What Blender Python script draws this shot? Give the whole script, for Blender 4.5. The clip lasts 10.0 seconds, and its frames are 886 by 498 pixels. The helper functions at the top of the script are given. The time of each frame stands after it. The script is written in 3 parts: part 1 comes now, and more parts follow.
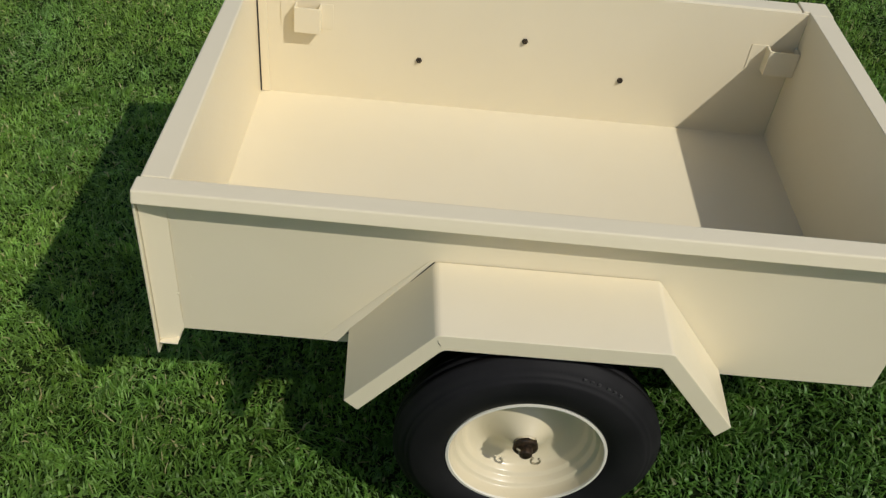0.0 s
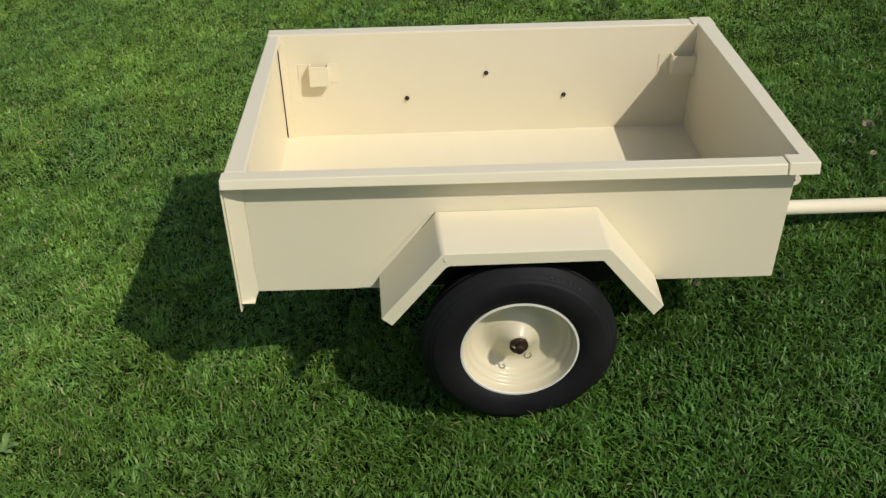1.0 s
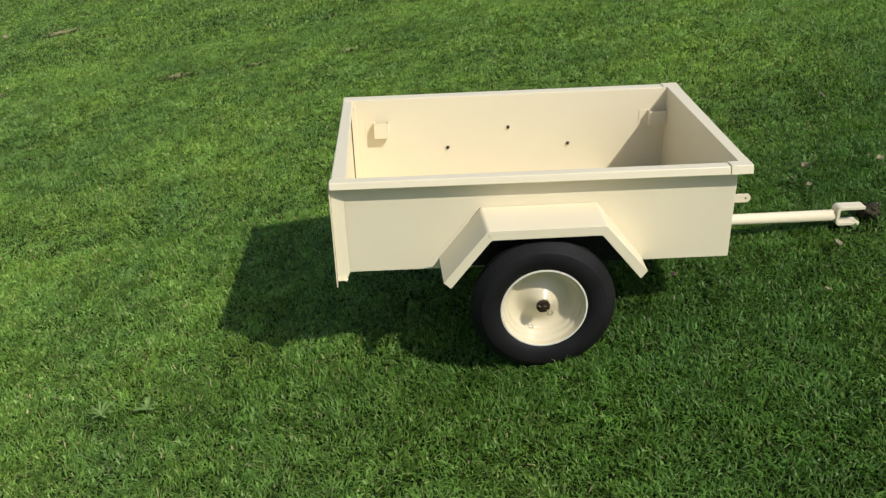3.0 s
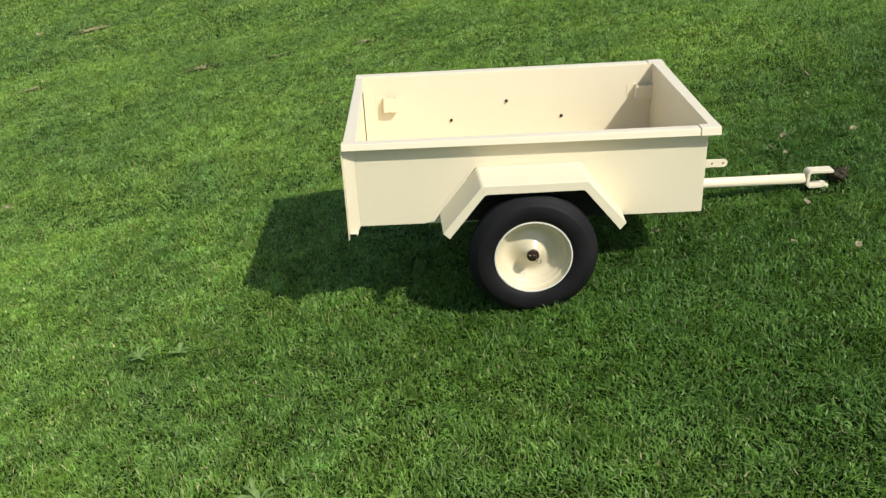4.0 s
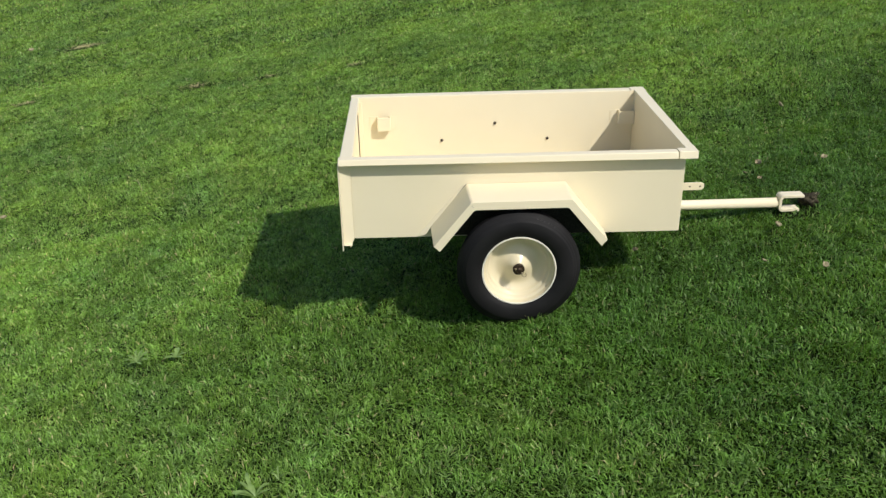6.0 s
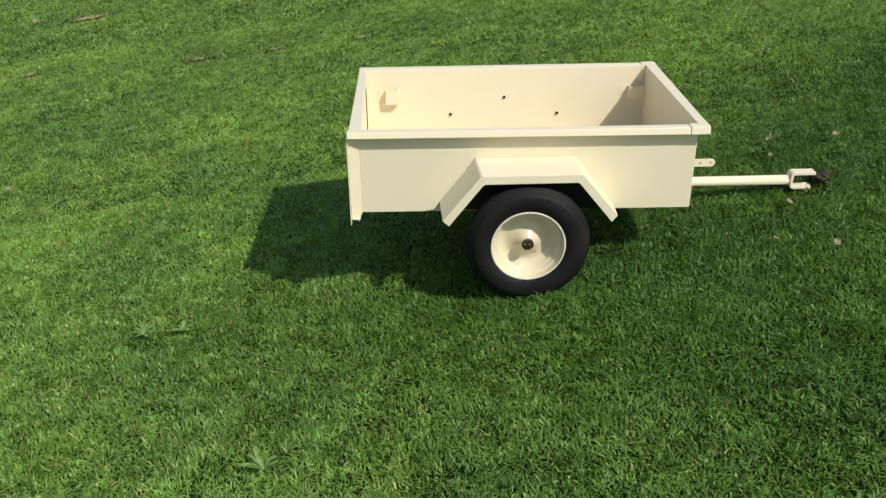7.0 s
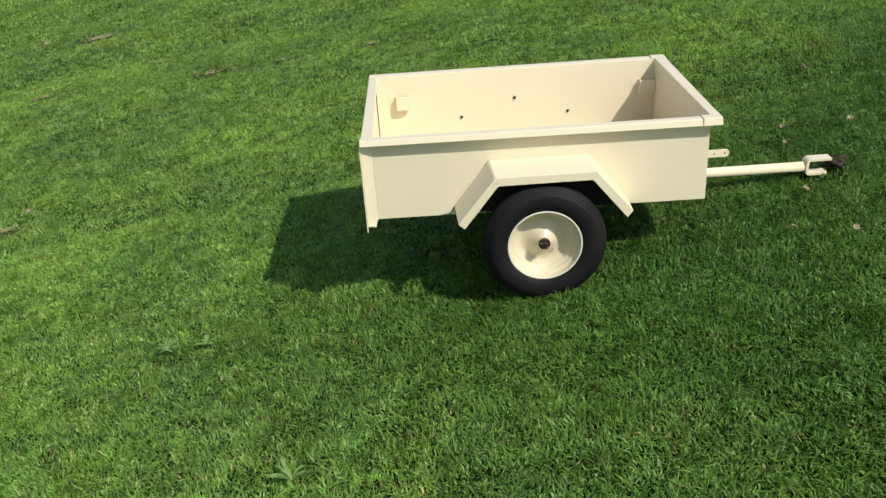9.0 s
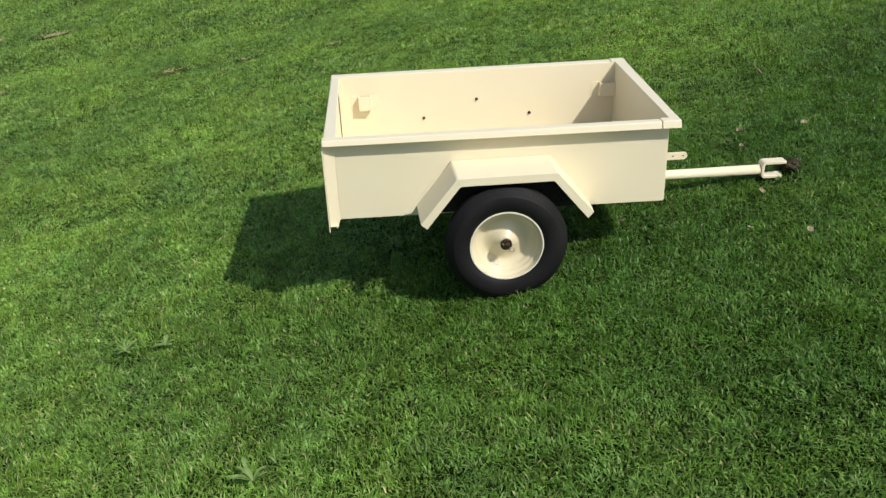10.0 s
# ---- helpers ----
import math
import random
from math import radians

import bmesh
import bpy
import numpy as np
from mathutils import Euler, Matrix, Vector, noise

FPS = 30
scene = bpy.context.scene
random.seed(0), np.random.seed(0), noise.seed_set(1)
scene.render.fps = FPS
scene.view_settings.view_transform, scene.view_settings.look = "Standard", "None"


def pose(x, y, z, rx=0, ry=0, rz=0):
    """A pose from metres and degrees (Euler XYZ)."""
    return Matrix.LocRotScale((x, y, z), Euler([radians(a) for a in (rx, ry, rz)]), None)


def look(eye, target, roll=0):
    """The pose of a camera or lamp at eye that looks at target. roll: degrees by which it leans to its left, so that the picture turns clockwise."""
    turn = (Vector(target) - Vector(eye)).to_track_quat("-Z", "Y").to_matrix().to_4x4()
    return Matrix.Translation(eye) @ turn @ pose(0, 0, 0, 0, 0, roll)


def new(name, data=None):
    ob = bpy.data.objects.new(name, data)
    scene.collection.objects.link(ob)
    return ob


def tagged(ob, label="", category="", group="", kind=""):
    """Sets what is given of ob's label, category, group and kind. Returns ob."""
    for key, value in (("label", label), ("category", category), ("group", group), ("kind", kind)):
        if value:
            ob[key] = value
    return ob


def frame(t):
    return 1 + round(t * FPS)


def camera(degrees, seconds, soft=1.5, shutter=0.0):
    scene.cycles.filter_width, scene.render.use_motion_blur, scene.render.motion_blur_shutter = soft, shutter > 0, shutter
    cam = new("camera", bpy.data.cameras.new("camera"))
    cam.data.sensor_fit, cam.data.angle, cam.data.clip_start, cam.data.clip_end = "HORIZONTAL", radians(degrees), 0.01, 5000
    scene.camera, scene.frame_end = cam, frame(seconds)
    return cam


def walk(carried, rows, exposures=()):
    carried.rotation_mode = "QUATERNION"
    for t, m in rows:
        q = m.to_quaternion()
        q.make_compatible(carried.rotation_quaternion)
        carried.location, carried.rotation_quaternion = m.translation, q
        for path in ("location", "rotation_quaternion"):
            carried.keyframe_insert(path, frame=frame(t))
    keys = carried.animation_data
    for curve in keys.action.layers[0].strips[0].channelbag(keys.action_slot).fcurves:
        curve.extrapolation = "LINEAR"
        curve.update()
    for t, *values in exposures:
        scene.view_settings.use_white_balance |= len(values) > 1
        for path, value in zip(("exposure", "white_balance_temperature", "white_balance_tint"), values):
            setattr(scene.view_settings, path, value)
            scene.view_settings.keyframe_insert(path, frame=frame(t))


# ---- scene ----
cam = camera(53.1, 10.0, soft=1.35)
PATH = [
    (0, (-0.197, -0.797, 1.26), (-0.121, 0.712, -0.05), 6.8),
    (0.5, (-0.269, -1.058, 1.32), (-0.155, 0.546, 0.13), 4.0),
    (1, (-0.195, -1.338, 1.355), (-0.139, 0.31, 0.223), -0.9),
    (1.5, (-0.221, -1.535, 1.378), (-0.131, 0.175, 0.346), -3.5),
    (2, (-0.347, -1.752, 1.393), (-0.252, 0.012, 0.456), -3.2),
    (2.5, (-0.363, -1.899, 1.41), (-0.272, -0.115, 0.512), -1.7),
    (4, (-0.296, -2.376, 1.42), (-0.278, -0.587, 0.526), -2.7),
    (4.5, (-0.336, -2.458, 1.434), (-0.331, -0.668, 0.541), -0.8),
    (5, (-0.324, -2.487, 1.44), (-0.295, -0.679, 0.585), -1.3),
    (6.5, (-0.327, -2.509, 1.444), (-0.259, -0.697, 0.599), -0.8),
    (7, (-0.344, -2.494, 1.43), (-0.29, -0.705, 0.538), -0.6),
    (7.5, (-0.352, -2.491, 1.432), (-0.286, -0.709, 0.526), -1.0),
    (8, (-0.339, -2.492, 1.432), (-0.245, -0.711, 0.527), -1.9),
    (8.5, (-0.337, -2.493, 1.437), (-0.291, -0.706, 0.541), -3.4),
    (9, (-0.34, -2.498, 1.441), (-0.327, -0.706, 0.552), -3.8),
    (9.5, (-0.34, -2.497, 1.437), (-0.277, -0.706, 0.55), -3.3),
    (10, (-0.346, -2.506, 1.439), (-0.244, -0.717, 0.55), -2.4),
]
EXPOSURES = [(0, -0.86), (0.5, -0.77), (1, -0.66), (1.5, -0.59), (2.5, -0.53), (4, -0.13), (4.5, -0.12), (5, -0.20), (6.5, -0.25), (7, -0.26), (8, -0.31), (8.5, -0.31), (9, -0.22), (10, -0.21)]
walk(cam, [(t, look(eye, target, roll)) for t, eye, target, roll in PATH], EXPOSURES)


# ---- world, sun ----
SUN = Vector((0.450, -0.455, 0.667)).normalized()      # towards the sun
world = bpy.data.worlds.new("sky")
scene.world = world
world.use_nodes = True
wn, wl = world.node_tree.nodes, world.node_tree.links
sky = wn.new("ShaderNodeTexSky")
sky.sky_type = "NISHITA"
sky.sun_disc = False
sky.dust_density, sky.air_density = 1.5, 1.0        # light summer haze
sky.sun_elevation = math.asin(SUN.z)
sky.sun_rotation = math.atan2(SUN.x, SUN.y)
wl.new(sky.outputs[0], wn["Background"].inputs[0])
wn["Background"].inputs[1].default_value = 0.138
sun = new("sun", bpy.data.lights.new("sun", "SUN"))
sun.data.energy, sun.data.angle, sun.data.color = 4.55, radians(0.6), (1.0, 0.955, 0.89)
sun.matrix_world = look((3, -3, 4), Vector((3, -3, 4)) - SUN)


# ---- materials ----
def material(name):
    m = bpy.data.materials.new(name)
    m.use_nodes = True
    return m, m.node_tree.nodes, m.node_tree.links, m.node_tree.nodes["Principled BSDF"]


def noise_node(nodes, links, coords, scale, detail=4.0, rough=0.6):
    n = nodes.new("ShaderNodeTexNoise")
    n.inputs["Scale"].default_value, n.inputs["Detail"].default_value, n.inputs["Roughness"].default_value = scale, detail, rough
    links.new(coords, n.inputs["Vector"])
    return n


def ramp_node(nodes, links, value, stops):
    r = nodes.new("ShaderNodeValToRGB")
    while len(r.color_ramp.elements) < len(stops):
        r.color_ramp.elements.new(0.5)
    for e, (p, c) in zip(r.color_ramp.elements, stops):
        e.position, e.color = p, (*c, 1)
    links.new(value, r.inputs[0])
    return r


def mix_node(nodes, links, factor, a, b, blend="MIX"):
    m = nodes.new("ShaderNodeMix")
    m.data_type, m.blend_type = "RGBA", blend
    for socket, value in ((m.inputs[0], factor), (m.inputs[6], a), (m.inputs[7], b)):
        if isinstance(value, bpy.types.NodeSocket):
            links.new(value, socket)
        else:
            socket.default_value = value if isinstance(value, float) else (*value, 1)
    return m.outputs[2]


def bump_node(nodes, links, height, strength, distance, normal=None):
    b = nodes.new("ShaderNodeBump")
    b.inputs["Strength"].default_value, b.inputs["Distance"].default_value = strength, distance
    links.new(height, b.inputs["Height"])
    if normal:
        links.new(normal, b.inputs["Normal"])
    return b.outputs[0]


def paint(name, base, pale, dirt, rough=0.36, coat=0.12):
    """Brushed enamel on sheet steel: broad tone, fine brush marks, small chips of grime."""
    m, n, l, p = material(name)
    at = n.new("ShaderNodeTexCoord").outputs["Object"]
    broad = noise_node(n, l, at, 5.0, 3.0)
    fine = noise_node(n, l, at, 140.0, 5.0)
    spots = noise_node(n, l, at, 38.0, 8.0, 0.7)
    tone = mix_node(n, l, broad.outputs[0], base, pale)
    speck = ramp_node(n, l, spots.outputs[0], [(0.70, (0, 0, 0)), (0.80, (0.35, 0.35, 0.35))])
    l.new(mix_node(n, l, speck.outputs[0], tone, dirt), p.inputs["Base Color"])
    r = n.new("ShaderNodeMapRange")
    r.inputs["To Min"].default_value, r.inputs["To Max"].default_value = rough - 0.08, rough + 0.14
    l.new(fine.outputs[0], r.inputs["Value"])
    l.new(r.outputs[0], p.inputs["Roughness"])
    p.inputs["Coat Weight"].default_value, p.inputs["Coat Roughness"].default_value = coat, 0.20
    p.inputs["Specular IOR Level"].default_value = 0.36
    dents = noise_node(n, l, at, 7.0, 1.0)
    first = bump_node(n, l, dents.outputs[0], 0.25, 0.006)
    l.new(bump_node(n, l, fine.outputs[0], 0.12, 0.0006, first), p.inputs["Normal"])
    return m


CREAM = paint("cream_enamel", (0.770, 0.683, 0.476), (0.812, 0.730, 0.525), (0.34, 0.29, 0.18), 0.30)
CREAM_RIM = paint("cream_rim_enamel", (0.645, 0.568, 0.382), (0.705, 0.622, 0.430), (0.34, 0.29, 0.18), 0.28, 0.3)
# whiter copy of the rim enamel: the lip's bright highlight painted in
PALE_LIP = paint("pale_lip_enamel", (0.74, 0.70, 0.58), (0.80, 0.76, 0.64), (0.40, 0.34, 0.22), 0.28)


def rubber():
    m, n, l, p = material("tyre_rubber")
    at = n.new("ShaderNodeTexCoord").outputs["Object"]
    dust = noise_node(n, l, at, 9.0, 6.0)
    grain = noise_node(n, l, at, 320.0, 3.0)
    c = ramp_node(n, l, dust.outputs[0], [(0.3, (0.0058, 0.0056, 0.0059)), (0.75, (0.0150, 0.0143, 0.0145))])
    l.new(c.outputs[0], p.inputs["Base Color"])
    p.inputs["Roughness"].default_value = 0.66
    p.inputs["Specular IOR Level"].default_value = 0.2
    l.new(bump_node(n, l, grain.outputs[0], 0.25, 0.0008), p.inputs["Normal"])
    return m


def metal(name, low, high, rough, metallic):
    m, n, l, p = material(name)
    at = n.new("ShaderNodeTexCoord").outputs["Object"]
    t = noise_node(n, l, at, 160.0, 6.0)
    c = ramp_node(n, l, t.outputs[0], [(0.35, low), (0.7, high)])
    l.new(c.outputs[0], p.inputs["Base Color"])
    p.inputs["Roughness"].default_value, p.inputs["Metallic"].default_value = rough, metallic
    l.new(bump_node(n, l, t.outputs[0], 0.6, 0.002), p.inputs["Normal"])
    return m


RUBBER = rubber()
GREASE = metal("greasy_steel", (0.012, 0.009, 0.006), (0.09, 0.055, 0.03), 0.45, 0.4)
STEEL = metal("pin_steel", (0.30, 0.25, 0.15), (0.52, 0.45, 0.30), 0.4, 0.3)
# near-black for painted shade under the fenders, open gaps and the crack
SHADE_AND_GAP = metal("dark_shade_and_gap", (0.012, 0.011, 0.009), (0.04, 0.036, 0.03), 0.8, 0.0)
MARKING = metal("moulded_marking", (0.022, 0.021, 0.021), (0.060, 0.058, 0.057), 0.7, 0.0)
DARK_BOLT = metal("dark_bolt_steel", (0.02, 0.017, 0.013), (0.12, 0.09, 0.06), 0.5, 0.5)


def turf(name, stops, tan, translucent):
    """Living grass: each blade its own green, broad patches of lighter and darker lawn, a few dead blades."""
    m, n, l, p = material(name)
    geo = n.new("ShaderNodeNewGeometry")
    at = n.new("ShaderNodeTexCoord").outputs["Object"]
    blade = ramp_node(n, l, geo.outputs["Random Per Island"], stops)
    patch = noise_node(n, l, at, 1.3, 4.0)
    clump = noise_node(n, l, at, 9.0, 4.0)
    p1 = ramp_node(n, l, patch.outputs[0], [(0.32, (0.76, 0.80, 0.84)), (0.68, (1.27, 1.20, 1.08))])
    p2 = ramp_node(n, l, clump.outputs[0], [(0.32, (0.74, 0.77, 0.78)), (0.68, (1.25, 1.22, 1.20))])
    c = mix_node(n, l, 1.0, blade.outputs[0], p1.outputs[0], "MULTIPLY")
    c = mix_node(n, l, 1.0, c, p2.outputs[0], "MULTIPLY")
    small = noise_node(n, l, at, 36.0, 2.0)
    p3 = ramp_node(n, l, small.outputs[0], [(0.34, (0.80, 0.81, 0.80)), (0.66, (1.20, 1.19, 1.20))])
    c = mix_node(n, l, 1.0, c, p3.outputs[0], "MULTIPLY")
    kind = noise_node(n, l, at, 4.5, 5.0, 0.7)
    p4 = ramp_node(n, l, kind.outputs[0], [(0.40, (1.06, 1.0, 0.86)), (0.66, (0.97, 1.0, 1.06))])
    c = mix_node(n, l, 1.0, c, p4.outputs[0], "MULTIPLY")
    # drier, paler lawn down the slope and away from the middle, sunlit brightness painted in too, with a ragged edge
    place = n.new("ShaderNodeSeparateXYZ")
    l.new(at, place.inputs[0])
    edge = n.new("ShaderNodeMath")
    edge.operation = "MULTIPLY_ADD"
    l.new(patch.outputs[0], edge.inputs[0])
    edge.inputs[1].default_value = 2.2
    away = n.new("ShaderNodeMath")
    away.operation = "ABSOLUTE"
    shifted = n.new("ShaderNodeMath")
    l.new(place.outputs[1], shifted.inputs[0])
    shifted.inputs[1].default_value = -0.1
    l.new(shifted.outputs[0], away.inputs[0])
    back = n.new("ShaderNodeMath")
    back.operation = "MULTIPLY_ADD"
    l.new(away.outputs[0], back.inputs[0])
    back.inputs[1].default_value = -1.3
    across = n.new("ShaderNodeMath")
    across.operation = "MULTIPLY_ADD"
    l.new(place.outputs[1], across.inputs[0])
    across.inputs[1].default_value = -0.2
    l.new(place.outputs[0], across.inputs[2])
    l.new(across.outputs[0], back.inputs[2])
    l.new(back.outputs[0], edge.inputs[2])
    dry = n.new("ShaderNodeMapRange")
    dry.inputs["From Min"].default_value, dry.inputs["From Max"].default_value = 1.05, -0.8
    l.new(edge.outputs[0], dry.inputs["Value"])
    # this lift puts part of the sunlit brightness into the blade colour
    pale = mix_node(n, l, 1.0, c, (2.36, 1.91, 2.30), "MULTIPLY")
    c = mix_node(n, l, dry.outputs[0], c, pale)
    l.new(c, p.inputs["Base Color"])
    p.inputs["Roughness"].default_value = 0.44
    p.inputs["Specular IOR Level"].default_value = 0.36
    t = n.new("ShaderNodeBsdfTranslucent")
    l.new(mix_node(n, l, 1.0, c, tan, "MULTIPLY"), t.inputs["Color"])
    mix = n.new("ShaderNodeMixShader")
    mix.inputs[0].default_value = translucent
    l.new(p.outputs[0], mix.inputs[1])
    l.new(t.outputs[0], mix.inputs[2])
    l.new(mix.outputs[0], n["Material Output"].inputs["Surface"])
    return m


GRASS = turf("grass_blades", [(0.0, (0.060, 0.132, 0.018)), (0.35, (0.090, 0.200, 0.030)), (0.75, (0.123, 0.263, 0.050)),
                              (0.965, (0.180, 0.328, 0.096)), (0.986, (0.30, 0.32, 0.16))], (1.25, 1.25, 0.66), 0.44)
WEED = turf("weed_leaf", [(0.0, (0.185, 0.310, 0.095)), (1.0, (0.250, 0.385, 0.135))], (1.1, 1.15, 0.6), 0.22)


def soil(name, stops):
    m, n, l, p = material(name)
    at = n.new("ShaderNodeTexCoord").outputs["Object"]
    fine = noise_node(n, l, at, 90.0, 8.0, 0.7)
    broad = noise_node(n, l, at, 1.3, 4.0)
    c1 = ramp_node(n, l, fine.outputs[0], stops)
    c2 = ramp_node(n, l, broad.outputs[0], [(0.3, (0.8, 0.85, 0.9)), (0.7, (1.2, 1.12, 1.0))])
    l.new(mix_node(n, l, 1.0, c1.outputs[0], c2.outputs[0], "MULTIPLY"), p.inputs["Base Color"])
    p.inputs["Roughness"].default_value = 0.9
    p.inputs["Specular IOR Level"].default_value = 0.05
    l.new(bump_node(n, l, fine.outputs[0], 0.9, 0.03), p.inputs["Normal"])
    return m


def litter(name, low, high, scale):
    m, n, l, p = material(name)
    at = n.new("ShaderNodeTexCoord").outputs["Object"]
    t = noise_node(n, l, at, scale, 7.0, 0.7)
    c = ramp_node(n, l, t.outputs[0], [(0.3, low), (0.72, high)])
    l.new(c.outputs[0], p.inputs["Base Color"])
    p.inputs["Roughness"].default_value = 0.85
    p.inputs["Specular IOR Level"].default_value = 0.12
    l.new(bump_node(n, l, t.outputs[0], 0.7, 0.006), p.inputs["Normal"])
    return m


SOIL = soil("lawn_thatch", [(0.30, (0.012, 0.020, 0.006)), (0.55, (0.028, 0.050, 0.012)), (0.78, (0.060, 0.085, 0.026))])
FAR_LAWN = soil("distant_lawn", [(0.30, (0.022, 0.048, 0.008)), (0.55, (0.046, 0.092, 0.016)), (0.78, (0.080, 0.140, 0.028))])
DRY_LEAF = litter("dry_leaf", (0.10, 0.082, 0.04), (0.44, 0.40, 0.25), 80.0)
STRAW = litter("straw", (0.34, 0.32, 0.13), (0.54, 0.49, 0.25), 30.0)
CLOD = litter("earth_clod", (0.014, 0.012, 0.007), (0.085, 0.074, 0.046), 55.0)


# ---- building helpers ----
def part(name, bm, mat, parent=None, label="", bevel=0.0, smooth=False):
    bmesh.ops.recalc_face_normals(bm, faces=bm.faces)
    me = bpy.data.meshes.new(name)
    bm.to_mesh(me)
    bm.free()
    me.materials.append(mat)
    if smooth:
        me.polygons.foreach_set("use_smooth", [True] * len(me.polygons))
    ob = new(name, me)
    ob.parent = parent
    if bevel:
        b = ob.modifiers.new("edge", "BEVEL")
        b.width, b.segments, b.limit_method, b.angle_limit = bevel, 2, "ANGLE", radians(30)
    return tagged(ob, label)


def add_box(bm, x0, x1, y0, y1, z0, z1):
    v = [bm.verts.new((x, y, z)) for x in (x0, x1) for y in (y0, y1) for z in (z0, z1)]
    for f in ((0, 1, 3, 2), (4, 6, 7, 5), (0, 4, 5, 1), (2, 3, 7, 6), (0, 2, 6, 4), (1, 5, 7, 3)):
        bm.faces.new([v[i] for i in f])
    return bm


def box(*a):
    return add_box(bmesh.new(), *a)


def prism(outline, lift):
    """A solid from a closed outline of 3D points, thickened by the vector lift."""
    bm = bmesh.new()
    a = [bm.verts.new(p) for p in outline]
    b = [bm.verts.new(Vector(p) + Vector(lift)) for p in outline]
    bm.faces.new(a)
    bm.faces.new(b[::-1])
    for i in range(len(a)):
        j = (i + 1) % len(a)
        bm.faces.new((a[i], b[i], b[j], a[j]))
    return bm


def lathe(profile, steps=64, closed=False):
    """Turns a profile of (radius, y) about the y axis."""
    bm = bmesh.new()
    rings = []
    for r, y in profile:
        rings.append([bm.verts.new((r * math.cos(2 * math.pi * k / steps), y, r * math.sin(2 * math.pi * k / steps))) for k in range(steps)])
    pairs = list(zip(rings, rings[1:])) + ([(rings[-1], rings[0])] if closed else [])
    for a, b in pairs:
        for k in range(steps):
            bm.faces.new((a[k], a[(k + 1) % steps], b[(k + 1) % steps], b[k]))
    return bm


def tube(points, radius, steps=12, caps=True):
    bm = bmesh.new()
    points = [Vector(p) for p in points]
    rings = []
    for i, p in enumerate(points):
        d = (points[min(i + 1, len(points) - 1)] - points[max(i - 1, 0)]).normalized()
        q = d.to_track_quat("Z", "Y")
        rings.append([bm.verts.new(p + q @ Vector((radius * math.cos(2 * math.pi * k / steps), radius * math.sin(2 * math.pi * k / steps), 0))) for k in range(steps)])
    for a, b in zip(rings, rings[1:]):
        for k in range(steps):
            bm.faces.new((a[k], a[(k + 1) % steps], b[(k + 1) % steps], b[k]))
    if caps:
        bm.faces.new(rings[0][::-1])
        bm.faces.new(rings[-1])
    return bm


def moved(bm, m):
    bmesh.ops.transform(bm, matrix=m, verts=bm.verts)
    return bm


# ---- ground ----
SLOPE = 0.155


def soil_height(x, y):
    """The lawn falls to the left and eases level far off."""
    near = np.exp(-(np.square(x) + np.square(y)) / 400.0)
    return SLOPE * 9.0 * np.tanh(x / 9.0) + 0.008 * near * (np.sin(2.1 * x + 0.7) * np.sin(1.7 * y + 0.4) + 0.6 * np.sin(4.3 * x - 3.1 * y)) + 0.026 * np.exp(-(np.square(x + 1.0) + np.square(y - 1.6)) / 0.6)


def lawn_sheet():
    ticks = np.concatenate([-np.geomspace(900, 12, 14), np.linspace(-10, 12, 89), np.geomspace(14, 900, 14)])
    gx, gy = np.meshgrid(ticks, ticks + 2.0, indexing="ij")
    n = len(ticks)
    verts = np.stack([gx, gy, soil_height(gx, gy)], -1).reshape(-1, 3)
    i = np.arange(n - 1)
    a = (i[:, None] * n + i).ravel()
    faces = np.stack([a, a + n, a + n + 1, a + 1], 1)
    me = bpy.data.meshes.new("ground")
    me.from_pydata(verts.tolist(), [], faces.tolist())
    me.materials.append(SOIL)
    me.materials.append(FAR_LAWN)
    mid = verts[faces].mean(1)
    me.polygons.foreach_set("material_index", ((mid[:, 0] < -8) | (mid[:, 0] > 7) | (mid[:, 1] < -5) | (mid[:, 1] > 15)).astype(np.int32))
    me.polygons.foreach_set("use_smooth", [True] * len(me.polygons))
    return tagged(new("ground", me), "sloping green lawn ground with thatch", "lawn", kind="structure")


lawn_sheet()

# ---- garden trailer ----
HUB_Z = 0.1950
TOP, LOW, FLOOR = 0.5435, 0.525, 0.262
trailer = tagged(new("garden_trailer"), "cream-painted steel garden trailer parked on mown lawn", "trailer")



def floor_sheet():
    """Thin floor plate, pressed down along the near half towards the front."""
    bm = bmesh.new()
    rows = []
    for i in range(25):
        u = i / 24
        x = -0.5335 + 1.0687 * u
        w = min(1, max(0, (x + 0.5) / 0.7))
        row = []
        for k in range(17):
            v = k / 16
            z = FLOOR + (0.0075 - 0.0065 * u) * (1 - v) ** 3 - 0.0185 * w * w * (3 - 2 * w) * min(1 - v, 2.33 * v)
            row.append(bm.verts.new((x, 0.1198 + 0.6904 * v, z)))
        rows.append(row)
    for a, b in zip(rows, rows[1:]):
        for k in range(16):
            bm.faces.new((a[k], b[k], b[k + 1], a[k + 1]))
    return bm


floor_panel = part("floor_panel", floor_sheet(), CREAM, trailer)
sheet = floor_panel.modifiers.new("sheet", "SOLIDIFY")
sheet.thickness, sheet.offset = 0.003, -1
part("side_panel", prism([(-0.524, 0.116, 0.2675), (0.5345, 0.116, 0.2600), (0.5345, 0.116, LOW - 0.007), (-0.524, 0.116, LOW)], (0, 0.004, 0)), CREAM, trailer, bevel=0.0008)
part("side_panel", prism([(-0.5305, 0.810, 0.2590), (0.5352, 0.810, 0.2590), (0.5352, 0.810, TOP - 0.0012), (-0.5305, 0.810, TOP - 0.0012)], (0, 0.004, 0)), CREAM, trailer, bevel=0.0008)
